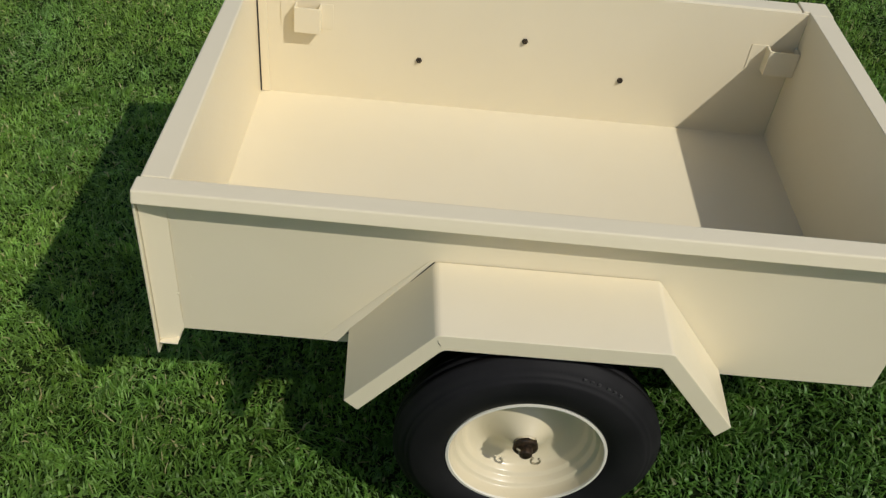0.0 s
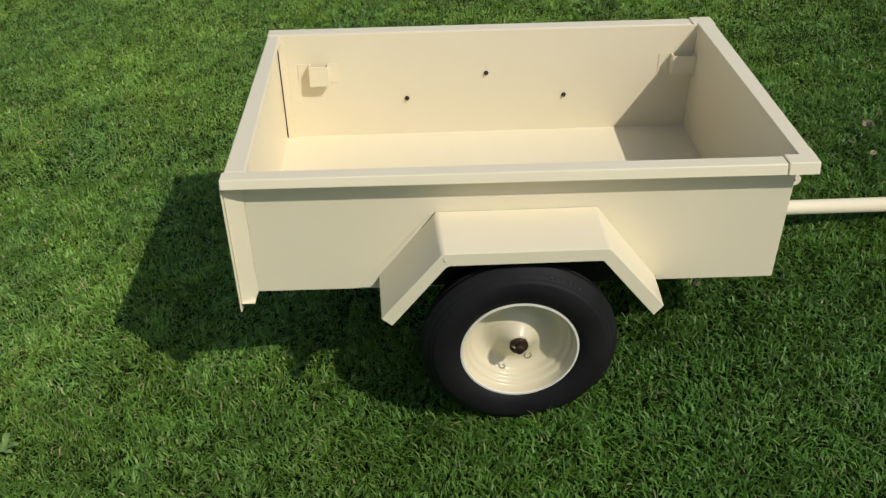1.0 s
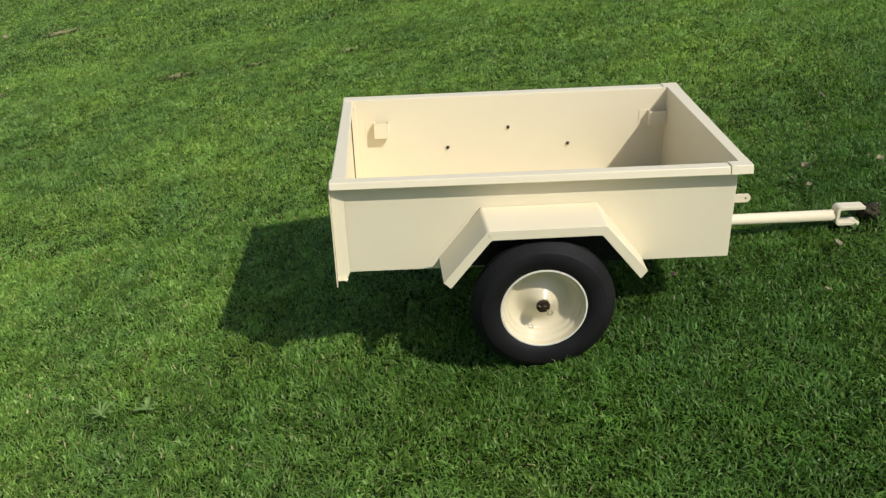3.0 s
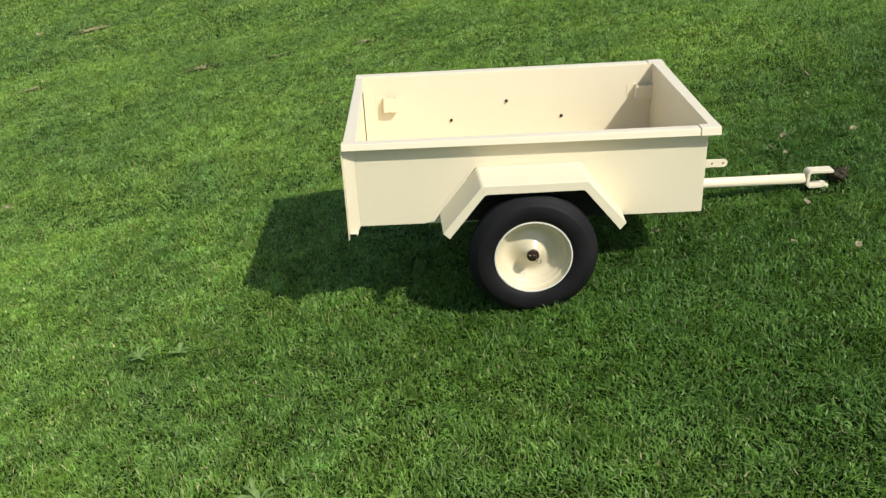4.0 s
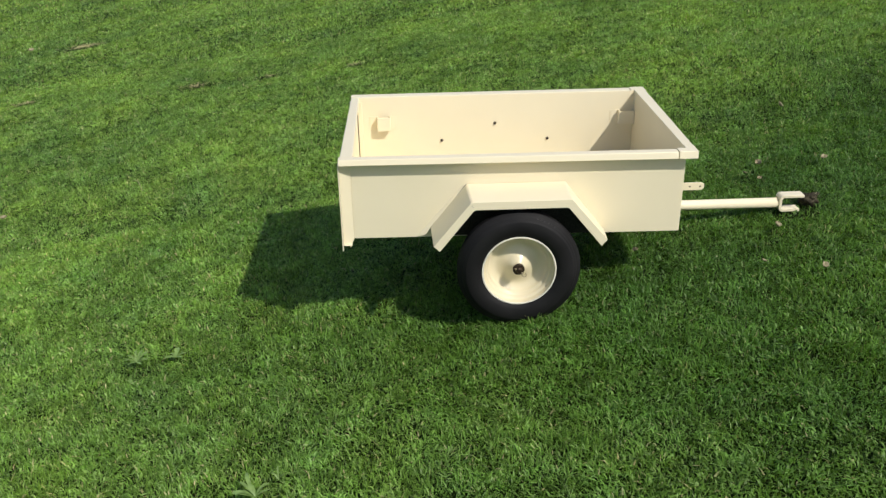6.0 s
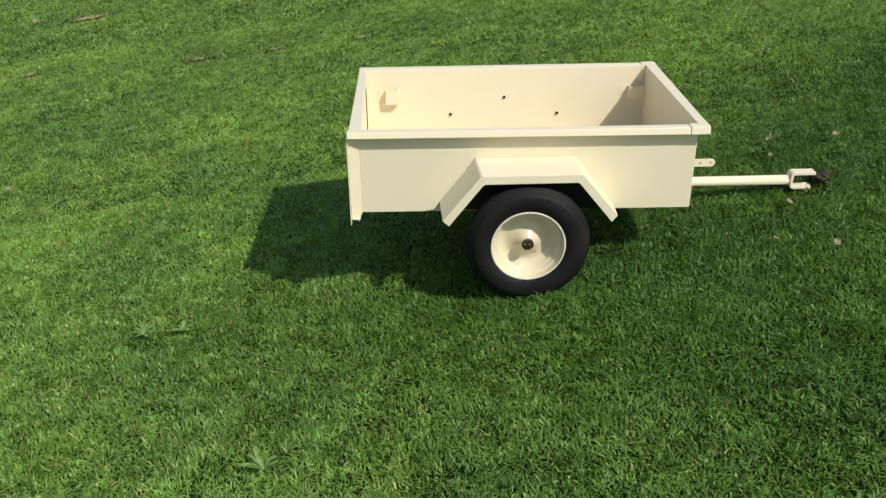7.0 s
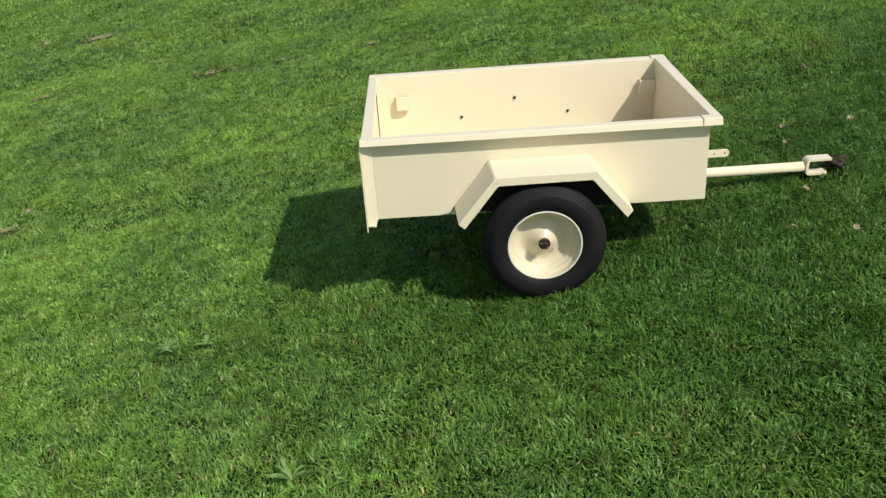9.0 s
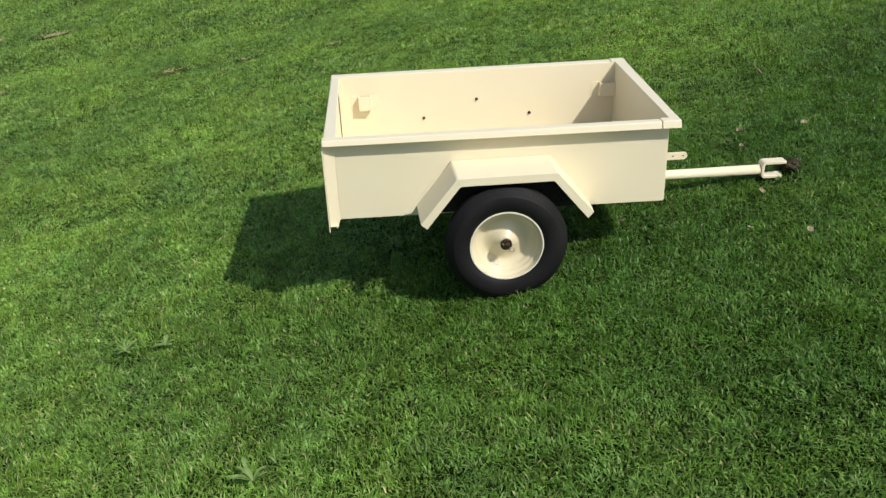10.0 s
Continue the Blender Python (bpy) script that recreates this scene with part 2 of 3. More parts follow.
part("front_panel", prism([(0.535, 0.1242, FLOOR - 0.003), (0.535, 0.25, FLOOR - 0.0145), (0.535, 0.465, FLOOR - 0.0185), (0.535, 0.68, FLOOR - 0.0145), (0.535, 0.8101, FLOOR - 0.003), (0.535, 0.8101, 0.5430), (0.535, 0.1242, 0.5388)], (0.004, 0, 0)), CREAM, trailer, bevel=0.0008)
gate = part("tailgate", box(-0.5375, -0.5333, 0.1205, 0.8075, FLOOR - 0.028, LOW), CREAM, trailer, bevel=0.0008)
part("tailgate_rail", prism([(x, y, LOW + 0.001) for x, y in ((-0.5535, 0.1225), (-0.5130, 0.1225), (-0.5240, 0.8125), (-0.5535, 0.8125))], (0, 0, TOP - LOW - 0.002)), CREAM, gate, bevel=0.003)
# the near rail stands a little deeper towards the front
near_rail = box(-0.5570, 0.5035, 0.0840, 0.1215, LOW, TOP)
for v in near_rail.verts:
    if v.co.x > 0:
        v.co.z -= 0.0038 if v.co.z > LOW + 0.005 else 0.0072
# the outer face leans in towards the top
for v in near_rail.verts:
    if v.co.y < 0.1 and v.co.z > LOW + 0.005:
        v.co.y += 0.0060
part("top_rail", near_rail, CREAM, trailer, bevel=0.0022)
part("top_rail", box(-0.5550, 0.5215, 0.8142, 0.8550, LOW, TOP), CREAM, trailer, bevel=0.003)
# front rail between two bent corner caps
front_rail = bmesh.new()
ends = []
for y, outer, low in ((0.1512, 0.5645, 0.5185), (0.7990, 0.5745, 0.5225)):
    top = low + 0.0230
    ends.append([front_rail.verts.new((x, y, z)) for x, z in ((0.5346, top - 0.0025), (0.5346, top), (outer, top), (outer, low), (0.5394, low), (0.5394, top - 0.0025))])
for a, b in zip(range(6), (1, 2, 3, 4, 5, 0)):
    front_rail.faces.new((ends[0][a], ends[0][b], ends[1][b], ends[1][a]))
front_rail.faces.new(ends[0])
front_rail.faces.new(ends[1][::-1])
part("front_rail", front_rail, CREAM, trailer, bevel=0.0008)
NEAR_CAP = [(0.5052, 0.0834), (0.5650, 0.0834), (0.5662, 0.1500), (0.5343, 0.1500), (0.5343, 0.1240), (0.5052, 0.1240)]
FAR_CAP = [(0.5235, 0.8585), (0.5790, 0.8585), (0.5775, 0.8000), (0.5343, 0.8000), (0.5343, 0.8144), (0.5235, 0.8144)]
near_cap = prism([(x, y, 0.5178) for x, y in NEAR_CAP], (0, 0, 0.0240))
for v in near_cap.verts:
    if v.co.y < 0.1 and v.co.z > 0.53:
        v.co.y += 0.0060
part("corner_cap", near_cap, CREAM, trailer, bevel=0.0018)
part("corner_cap", prism([(x, y, 0.5210) for x, y in FAR_CAP], (0, 0, 0.0242)), CREAM, trailer, bevel=0.0018)
# rear corner flanges, flared outwards, with a foot and the plate edge below
for side in (1, -1):
    def y_at(y):
        return y if side == 1 else 0.93 - y
    part("corner_flange", prism([(-0.5225, y_at(0.1155), 0.268), (-0.5225, y_at(0.1155), LOW), (-0.5565, y_at(0.1030), LOW), (-0.5565, y_at(0.1030), 0.252), (-0.530, y_at(0.1125), 0.252)],
                                (0.002, 0.0035 * side, 0)), CREAM, trailer, bevel=0.001)
    part("corner_foot", box(-0.5562, -0.5290, min(y_at(0.0985), y_at(0.1190)), max(y_at(0.0985), y_at(0.1190)), 0.2490, 0.2518), CREAM, trailer, bevel=0.0008)
    part("corner_plate", box(-0.5605, -0.557, min(y_at(0.0960), y_at(0.121)), max(y_at(0.0960), y_at(0.121)), 0.231, LOW), CREAM, trailer, bevel=0.001)
part("inner_flange", box(-0.5305, -0.5140, 0.8050, 0.8098, FLOOR + 0.001, LOW), CREAM, trailer, bevel=0.001)
# dark strip added for the shade inside the open gap
part("seam", box(-0.5331, -0.5307, 0.8045, 0.8085, FLOOR + 0.002, LOW - 0.006), SHADE_AND_GAP, trailer, "dark open seam beside the tailgate")
part("weld_bead", tube([(-0.5215 + 0.0005 * math.sin(k * 2.3), 0.1152, 0.29 + k * 0.0105) for k in range(20)], 0.0006, 6), CREAM, trailer)
for x, z, size in ((-0.5230, 0.3400, 0.0026), (-0.5020, 0.3770, 0.0013)):
    blob = bmesh.new()
    bmesh.ops.create_icosphere(blob, subdivisions=2, radius=size)
    part("weld_spatter", moved(blob, Matrix.Translation((x, 0.1155, z)) @ Matrix.Diagonal((0.8, 0.5, 1.2, 1))), CREAM, trailer, smooth=True)


def fender():
    """Three bent plates over the wheel with a lip folded down, made at the near side."""
    top = [((-0.269, -0.012, 0.287), (-0.275, 0.1145, 0.303)), ((-0.151, -0.012, 0.431), (-0.159, 0.1145, 0.443)),
           ((0.157, -0.012, 0.431), (0.155, 0.1145, 0.443)), ((0.273, -0.012, 0.294), (0.288, 0.1145, 0.272))]
    lip = [(-0.250, -0.0125, 0.270), (-0.142, -0.0125, 0.406), (0.147, -0.0125, 0.406), (0.256, -0.0125, 0.273)]
    corners = [[Vector(inner), Vector(outer), Vector(low)] for (outer, inner), low in zip(top, lip)]
    rows = [corners[0]]
    for k, reach in ((1, 0.007), (2, 0.005)):
        for s in np.linspace(0, 1, 6):
            row = []
            for before, corner, after in zip(corners[k - 1], corners[k], corners[k + 1]):
                a, b = corner + (before - corner).normalized() * reach, corner + (after - corner).normalized() * reach
                row.append(a * (1 - s) ** 2 + corner * (2 * s * (1 - s)) + b * s * s)
            rows.append(row)
    rows.append(corners[3])
    bm = bmesh.new()
    rows = [[bm.verts.new(p) for p in row] for row in rows]
    for a, b in zip(rows, rows[1:]):
        for k in range(2):
            bm.faces.new((a[k], a[k + 1], b[k + 1], b[k]))
    return bm


def make_fender(m):
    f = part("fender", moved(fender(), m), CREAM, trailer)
    s = f.modifiers.new("sheet", "SOLIDIFY")
    # dark underside colour stands in for the deep shade below the fender
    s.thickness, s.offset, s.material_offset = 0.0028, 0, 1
    f.data.materials.append(SHADE_AND_GAP)
    b = f.modifiers.new("edge", "BEVEL")
    b.width, b.segments, b.limit_method, b.angle_limit = 0.002, 2, "ANGLE", radians(40)
    # added dark sheet: the side panel's shade behind the wheel, put into colour
    part("arch_shade", moved(prism([(-0.270, 0.1146, 0.2700), (-0.150, 0.1146, 0.436), (0.148, 0.1146, 0.436), (0.268, 0.1146, 0.294), (0.280, 0.1146, 0.2625)], (0, 0.0012, 0)), m),
         SHADE_AND_GAP, f, "dark plate standing in for the shade inside the fender")
    part("fender_flange", moved(prism([(-0.160, 0.1140, 0.444), (-0.170, 0.1148, 0.441), (-0.319, 0.1148, 0.2690), (-0.293, 0.1050, 0.2775), (-0.276, 0.1080, 0.2940)],
                                      (0, 0.0012, 0)), m), CREAM, f)
    part("joint_gap", moved(tube([(-0.1602, 0.1132, 0.4445), (-0.2770, 0.1068, 0.2945)], 0.0008, 6), m), SHADE_AND_GAP, f, "dark open gap along the fender joint")
    part("fold_crack", moved(tube([(-0.1498, -0.0138, 0.4230), (-0.1490, -0.0139, 0.4185), (-0.1470, -0.0139, 0.4165), (-0.1458, -0.0138, 0.4140)], 0.0003, 6), m), SHADE_AND_GAP, f, "short dark crack at the fender fold")
    return f


MIRROR = Matrix.Translation((0, 0.93, 0)) @ Matrix.Diagonal((1, -1, 1, 1))
make_fender(Matrix.Identity(4))
make_fender(MIRROR)


def make_wheel(m):
    """A small pneumatic wheel whose axle end stands at the origin, its outer face towards -y."""
    wheel = new("wheel")
    wheel.parent = trailer
    wheel.matrix_basis = m
    side = [(0.1165, -0.0100), (0.122, -0.0165), (0.135, -0.0215), (0.147, -0.0238), (0.158, -0.0236), (0.168, -0.0212), (0.1722, -0.0198), (0.1728, -0.0184), (0.177, -0.0168), (0.1800, -0.0146), (0.1804, -0.0134), (0.1845, -0.0112), (0.1905, -0.0060), (0.1945, 0.0005)]
    tread = []
    for k in range(5):
        y = 0.002 + k * 0.0120
        r = 0.1965 - 0.0012 * (k - 0.3) ** 2
        tread += [(r, y), (r - 0.0002, y + 0.0080), (r - 0.005, y + 0.0092), (r - 0.005, y + 0.0109)]
    tread = tread[:-2]
    far = [(min(r, 0.178), 0.0605 - y - 0.003) for r, y in side[::-1]]
    part("tyre", lathe(side + tread + far, 96, True), RUBBER, wheel, "black rubber ribbed tyre", smooth=True)
    dish = [(0.1132, -0.0128), (0.1124, -0.0040), (0.1112, 0.0050), (0.1096, 0.0072), (0.1050, 0.0082),
            (0.1030, 0.0100), (0.1016, 0.0178), (0.0998, 0.0204), (0.0950, 0.0216), (0.0930, 0.0240), (0.0912, 0.0320), (0.0880, 0.0358), (0.0820, 0.0388), (0.0770, 0.0414), (0.0710, 0.0430), (0.0640, 0.0426), (0.0510, 0.0372), (0.0380, 0.0286),
            (0.0285, 0.0196), (0.0220, 0.0132), (0.0178, 0.0090), (0.0165, 0.0420)]
    lip = part("rim_lip", lathe([(0.1145, -0.0060), (0.1172, -0.0085), (0.1184, -0.0130), (0.1178, -0.0150), (0.1139, -0.0154), (0.1132, -0.0138), (0.1131, -0.0120)], 96), PALE_LIP, wheel, "pale rolled edge of the rim with its highlight painted in", smooth=True)
    lip.data.set_sharp_from_angle(angle=radians(48))
    rim = part("rim", lathe(dish, 96), CREAM_RIM, wheel, "cream-painted dished steel rim", smooth=True)
    rim.data.set_sharp_from_angle(angle=radians(48))
    marks = bmesh.new()
    for a in (54, 57.5, 61, 66, 69.5, 73):
        add_box(marks, -0.0025, 0.0025, 0.0, 0.0030, -0.0016, 0.0016)
        bmesh.ops.transform(marks, matrix=pose(0, 0, 0, 0, -a + 90, 0) @ Matrix.Translation((0, -0.0142, 0.1825)), verts=marks.verts[-8:])
    part("sidewall_marking", marks, MARKING, wheel, "faint grey moulded sidewall marking")
    part("hub", lathe([(0.001, 0.0065), (0.0150, 0.0065), (0.0160, 0.0080), (0.0162, 0.0420)], 32), CREAM_RIM, wheel, smooth=True)
    nut = lathe([(0.0005, -0.0085), (0.0075, -0.0085), (0.0098, -0.0070), (0.0104, -0.0030), (0.0106, 0.0040), (0.0165, 0.0045), (0.0190, 0.0060), (0.0190, 0.0100), (0.0005, 0.0108)], 22)
    for v in nut.verts:
        v.co *= 1 + 0.06 * noise.noise(v.co * 160)
        v.co += Vector((0, -0.0050, -0.0012))
    part("axle_end", nut, GREASE, wheel, "greasy dark steel axle end")
    ring = [(0.0165 + 0.0068 * math.sin(a), -0.0105, -0.0157 - 0.0068 * math.cos(a)) for a in np.linspace(-2.6, 2.6, 18)]
    part("cotter_pin", tube([(-0.014, -0.0080, 0.0068), (0.0, -0.0085, -0.0032)] + ring, 0.0017, 8), STEEL, wheel, "bent wire cotter pin", smooth=True)
    return wheel


make_wheel(pose(-0.0012, 0, HUB_Z))
make_wheel(Matrix.Translation((0, 0.93, HUB_Z)) @ pose(0, 0, 0, 0, 0, 180))
part("axle", tube([(0, 0.044, HUB_Z), (0, 0.886, HUB_Z)], 0.015, 16), CREAM, trailer, smooth=True)
for y in (0.20, 0.73):
    part("axle_bracket", box(-0.03, 0.03, y - 0.02, y + 0.02, HUB_Z + 0.012, FLOOR - 0.0110), CREAM, trailer, bevel=0.001)


def pocket(x, far=0.026, near=0.033):
    """A stake pocket: strap bent into a square loop and flanged against the wall."""
    y, z0, z1, d, w, t, tab = 0.8098, 0.4155, 0.4675, 0.024, 0.0220, 0.003, 0.0013
    outline = [(x - w - near, y), (x - w, y), (x - w, y - d), (x + w, y - d), (x + w, y), (x + w + far, y),
               (x + w + far, y - tab), (x + w + t, y - tab), (x + w + t, y - d - t), (x - w - t, y - d - t), (x - w - t, y - tab), (x - w - near, y - tab)]
    return prism([(px, py, z0) for px, py in outline], (0, 0, z1 - z0))


part("stake_pocket", pocket(-0.432), CREAM, trailer, bevel=0.0005)
part("stake_pocket", moved(pocket(0.0, 0.0040, 0.028), Matrix.Translation((0.5045, 0, 0.0025)) @ Matrix.Diagonal((1.195, 1, 1, 1))), CREAM, trailer, bevel=0.0005)

for x, z in ((-0.210, 0.365), (-0.003, 0.429), (0.203, 0.362)):
    b = lathe([(0.0005, -0.0060), (0.0040, -0.0060), (0.0042, -0.0030), (0.0060, -0.0030), (0.0064, 0.0), (0.0005, 0.0005)], 6)
    part("bolt", moved(b, Matrix.Translation((x, 0.8098, z))), DARK_BOLT, trailer, "dark hexagonal bolt end")

# drawbar, clevis and latch strap
DRAW_Y, DRAW_Z = 0.465, 0.2035
part("drawbar", tube([(0.02, DRAW_Y, DRAW_Z), (1.010, DRAW_Y, DRAW_Z)], 0.0180, 28), CREAM, trailer, smooth=True)
part("drawbar_bracket", box(0.40, 0.46, DRAW_Y - 0.022, DRAW_Y + 0.022, DRAW_Z + 0.012, FLOOR - 0.0190), CREAM, trailer, bevel=0.001)


def clevis():
    """Flat bar bent into a U that opens forwards."""
    x0, z, h, r, t = 1.006, DRAW_Z + 0.0020, 0.0318, 0.016, 0.0105
    out, inn = [], []
    out.append((x0 + 0.090, z + h))
    inn.append((x0 + 0.090, z + h - t))
    for a in np.linspace(90, 180, 7):
        out.append((x0 + r + r * math.cos(radians(a)), z + h - r + r * math.sin(radians(a))))
        inn.append((x0 + r + (r - t) * math.cos(radians(a)), z + h - r + (r - t) * math.sin(radians(a))))
    for a in np.linspace(180, 270, 7):
        out.append((x0 + r + r * math.cos(radians(a)), z - h + r + r * math.sin(radians(a))))
        inn.append((x0 + r + (r - t) * math.cos(radians(a)), z - h + r + (r - t) * math.sin(radians(a))))
    out.append((x0 + 0.078, z - h))
    inn.append((x0 + 0.078, z - h + t))
    return prism([(px, DRAW_Y - 0.021, pz) for px, pz in out + inn[::-1]], (0, 0.042, 0))


part("clevis", clevis(), CREAM, trailer, "cream-painted U-shaped hitch clevis", bevel=0.0015)


def strap():
    y, z, h, x0, x1 = 0.487, 0.267, 0.0145, 0.5395, 0.722
    rim = [(x0, z + h), (x0, z - h)] + [(x1 + h * math.cos(radians(a)), z + h * math.sin(radians(a))) for a in np.linspace(-90, 90, 11)]
    return prism([(px, y, pz) for px, pz in rim], (0, 0.005, 0))


latch = part("latch_strap", strap(), CREAM, trailer, bevel=0.0008)
for x in (0.682, 0.720):
    part("strap_hole", moved(lathe([(0.0004, 0), (0.0030, 0), (0.0030, -0.0006), (0.0004, -0.0006)], 14), Matrix.Translation((x, 0.4868, 0.267))), DARK_BOLT, latch)


# ---- litter on the lawn ----
def ground_at(x, y):
    return float(soil_height(np.float64(x), np.float64(y)))


# worn spots in the lawn: place, half sizes
PATCHES = [(-1.99, 4.36, 0.15, 0.09), (-1.41, 4.29, 0.10, 0.07), (-0.73, 4.16, 0.10, 0.06), (-2.56, 1.72, 0.12, 0.05),
           (-3.81, 7.20, 0.26, 0.18), (-3.50, 4.76, 0.12, 0.07), (-7.1, 13.5, 0.9, 0.6)]

def weed(x, y, leaves, label):
    """A rosette of long notched leaves, each given by its turn, length, width and rise."""
    top = tagged(new("weed"), label, "weed", "weeds")
    top.matrix_basis = pose(x, y, ground_at(x, y) + 0.027, 0, math.degrees(-math.atan(SLOPE)), 0)
    for k, (turn, length, wide, rise) in enumerate(leaves):
        a = radians(turn)
        bm = bmesh.new()
        rows = []
        for i in range(11):
            s = i / 10
            half = wide * (0.22 + 0.78 * math.sin(math.pi * min(1, s * 0.9 + 0.06)) ** 0.8 * (0.5 + 0.5 * s)) * (1 if i % 2 else 0.86) * 0.5
            bend = a + 0.25 * s * math.sin(k * 2.1)
            r, z = length * s, length * rise * math.sin(s * 2.0)
            c = Vector((r * math.cos(bend), r * math.sin(bend), z))
            w = Vector((-math.sin(bend), math.cos(bend), 0)) * half
            rows.append((bm.verts.new(c - w + Vector((0, 0, half * 0.45))), bm.verts.new(c), bm.verts.new(c + w + Vector((0, 0, half * 0.45)))))
        for p, q in zip(rows, rows[1:]):
            bm.faces.new((p[0], p[1], q[1], q[0]))
            bm.faces.new((p[1], p[2], q[2], q[1]))
        part("leaf", bm, WEED, top, smooth=True)
    return top


weed(-0.757, -0.690, [(163, 0.066, 0.021, 0.14), (148, 0.046, 0.015, 0.22), (124, 0.070, 0.015, 0.45), (140, 0.056, 0.011, 0.50), (98, 0.032, 0.010, 0.5), (50, 0.044, 0.013, 0.35), (15, 0.040, 0.010, 0.2), (240, 0.022, 0.009, 0.2)],
     "pale green rosette weed with long upright leaves in lawn")
weed(-1.290, 0.120, [(172, 0.040, 0.012, 0.30), (140, 0.042, 0.011, 0.50), (108, 0.044, 0.010, 0.55), (70, 0.044, 0.013, 0.45), (35, 0.050, 0.018, 0.30), (5, 0.040, 0.012, 0.20), (215, 0.030, 0.011, 0.20), (300, 0.034, 0.011, 0.18)], "small pale green rosette weed growing in lawn")
weed(-1.150, 0.105, [(195, 0.036, 0.022, 0.22), (80, 0.044, 0.024, 0.30), (20, 0.036, 0.018, 0.22), (135, 0.028, 0.013, 0.30), (320, 0.028, 0.014, 0.18)], "small pale green rosette weed growing in lawn")
weed(-0.703, -0.638, [(140, 0.024, 0.007, 0.7), (80, 0.030, 0.007, 0.8), (25, 0.022, 0.006, 0.6)], "tiny pale green seedling weed growing in lawn")


def dry_leaf(x, y, size, turn, tilt, seed, lift=0.034):
    bm = bmesh.new()
    rows = []
    for i in range(8):
        s = i / 7
        half = size * 0.36 * math.sin(math.pi * (0.06 + 0.9 * s)) ** 0.8 * (1 + 0.25 * noise.noise((s * 6, seed, 0)))
        curl = size * 1.1 * (s - 0.5) ** 2
        rows.append([bm.verts.new((size * (s - 0.5), half * u, curl + abs(u) ** 2 * half * (0.9 + 0.5 * noise.noise((seed, s * 3, 1))))) for u in (-1, -0.5, 0, 0.5, 1)])
    for p, q in zip(rows, rows[1:]):
        for k in range(4):
            bm.faces.new((p[k], p[k + 1], q[k + 1], q[k]))
    ob = part("fallen_leaf", bm, DRY_LEAF, smooth=True)
    ob.modifiers.new("thick", "SOLIDIFY").thickness = 0.0006
    ob.matrix_basis = pose(x, y, ground_at(x, y) + lift, tilt, -6, turn)
    return tagged(ob, "curled dry brown leaf lying on grass", "leaf", "fallen leaves")


for k, (x, y, size, turn, tilt) in enumerate([(0.975, -0.020, 0.034, 40, 25), (0.945, 0.300, 0.040, 75, 20), (1.335, 0.838, 0.036, 20, 20), (1.087, 0.872, 0.042, 100, -25),
                                              (1.035, 0.725, 0.024, 15, 30), (1.420, 1.530, 0.050, 80, 40), (0.444, 0.284, 0.026, 10, 15), (-2.48, 1.87, 0.040, 30, 20),
                                              (-4.42, 7.28, 0.07, 60, 30), (0.815, 0.066, 0.022, 130, 10), (1.005, 0.795, 0.020, 150, 20), (1.172, 0.500, 0.026, 70, -30)]):
    dry_leaf(x, y, 0.9 * size, turn, tilt, k + 1)

bm = bmesh.new()
bmesh.ops.create_icosphere(bm, subdivisions=4, radius=1.0)
for v in bm.verts:
    f = 1 + 0.45 * noise.noise(v.co * 1.6) + 0.32 * noise.noise(v.co * 4.5) + 0.22 * noise.noise(v.co * 11)
    v.co = Vector((v.co.x * 0.032 * f, v.co.y * 0.030 * f, v.co.z * 0.024 * f))
clod = tagged(part("earth_clod", bm, CLOD, smooth=True), "dark clod of earth beside the hitch clevis", "clod")
clod.matrix_basis = pose(1.137, 0.492, ground_at(1.137, 0.492) + 0.026)

stalk = [(-1.87 + 0.115 * s, 2.12 - 0.21 * s + 0.03 * math.sin(3 * s), 0.036 + 0.02 * math.sin(math.pi * s)) for s in np.linspace(0, 1, 12)]
tagged(part("straw", tube([(x, y, ground_at(x, y) + z) for x, y, z in stalk], 0.0016, 6), STRAW, smooth=True), "bent pale straw stalk lying on grass", "straw")


# ---- grass ----
rng = np.random.default_rng(11)


def value_noise(x, y, cell, seed):
    """Smooth random field with the given cell size."""
    table = np.random.default_rng(seed).random((256, 256))
    u, v = x / cell + 500, y / cell + 500
    i, j = np.floor(u).astype(int), np.floor(v).astype(int)
    fu, fv = u - i, v - j
    fu, fv = fu * fu * (3 - 2 * fu), fv * fv * (3 - 2 * fv)
    i0, i1, j0, j1 = i % 256, (i + 1) % 256, j % 256, (j + 1) % 256
    return (table[i0, j0] * (1 - fu) + table[i1, j0] * fu) * (1 - fv) + (table[i0, j1] * (1 - fu) + table[i1, j1] * fu) * fv


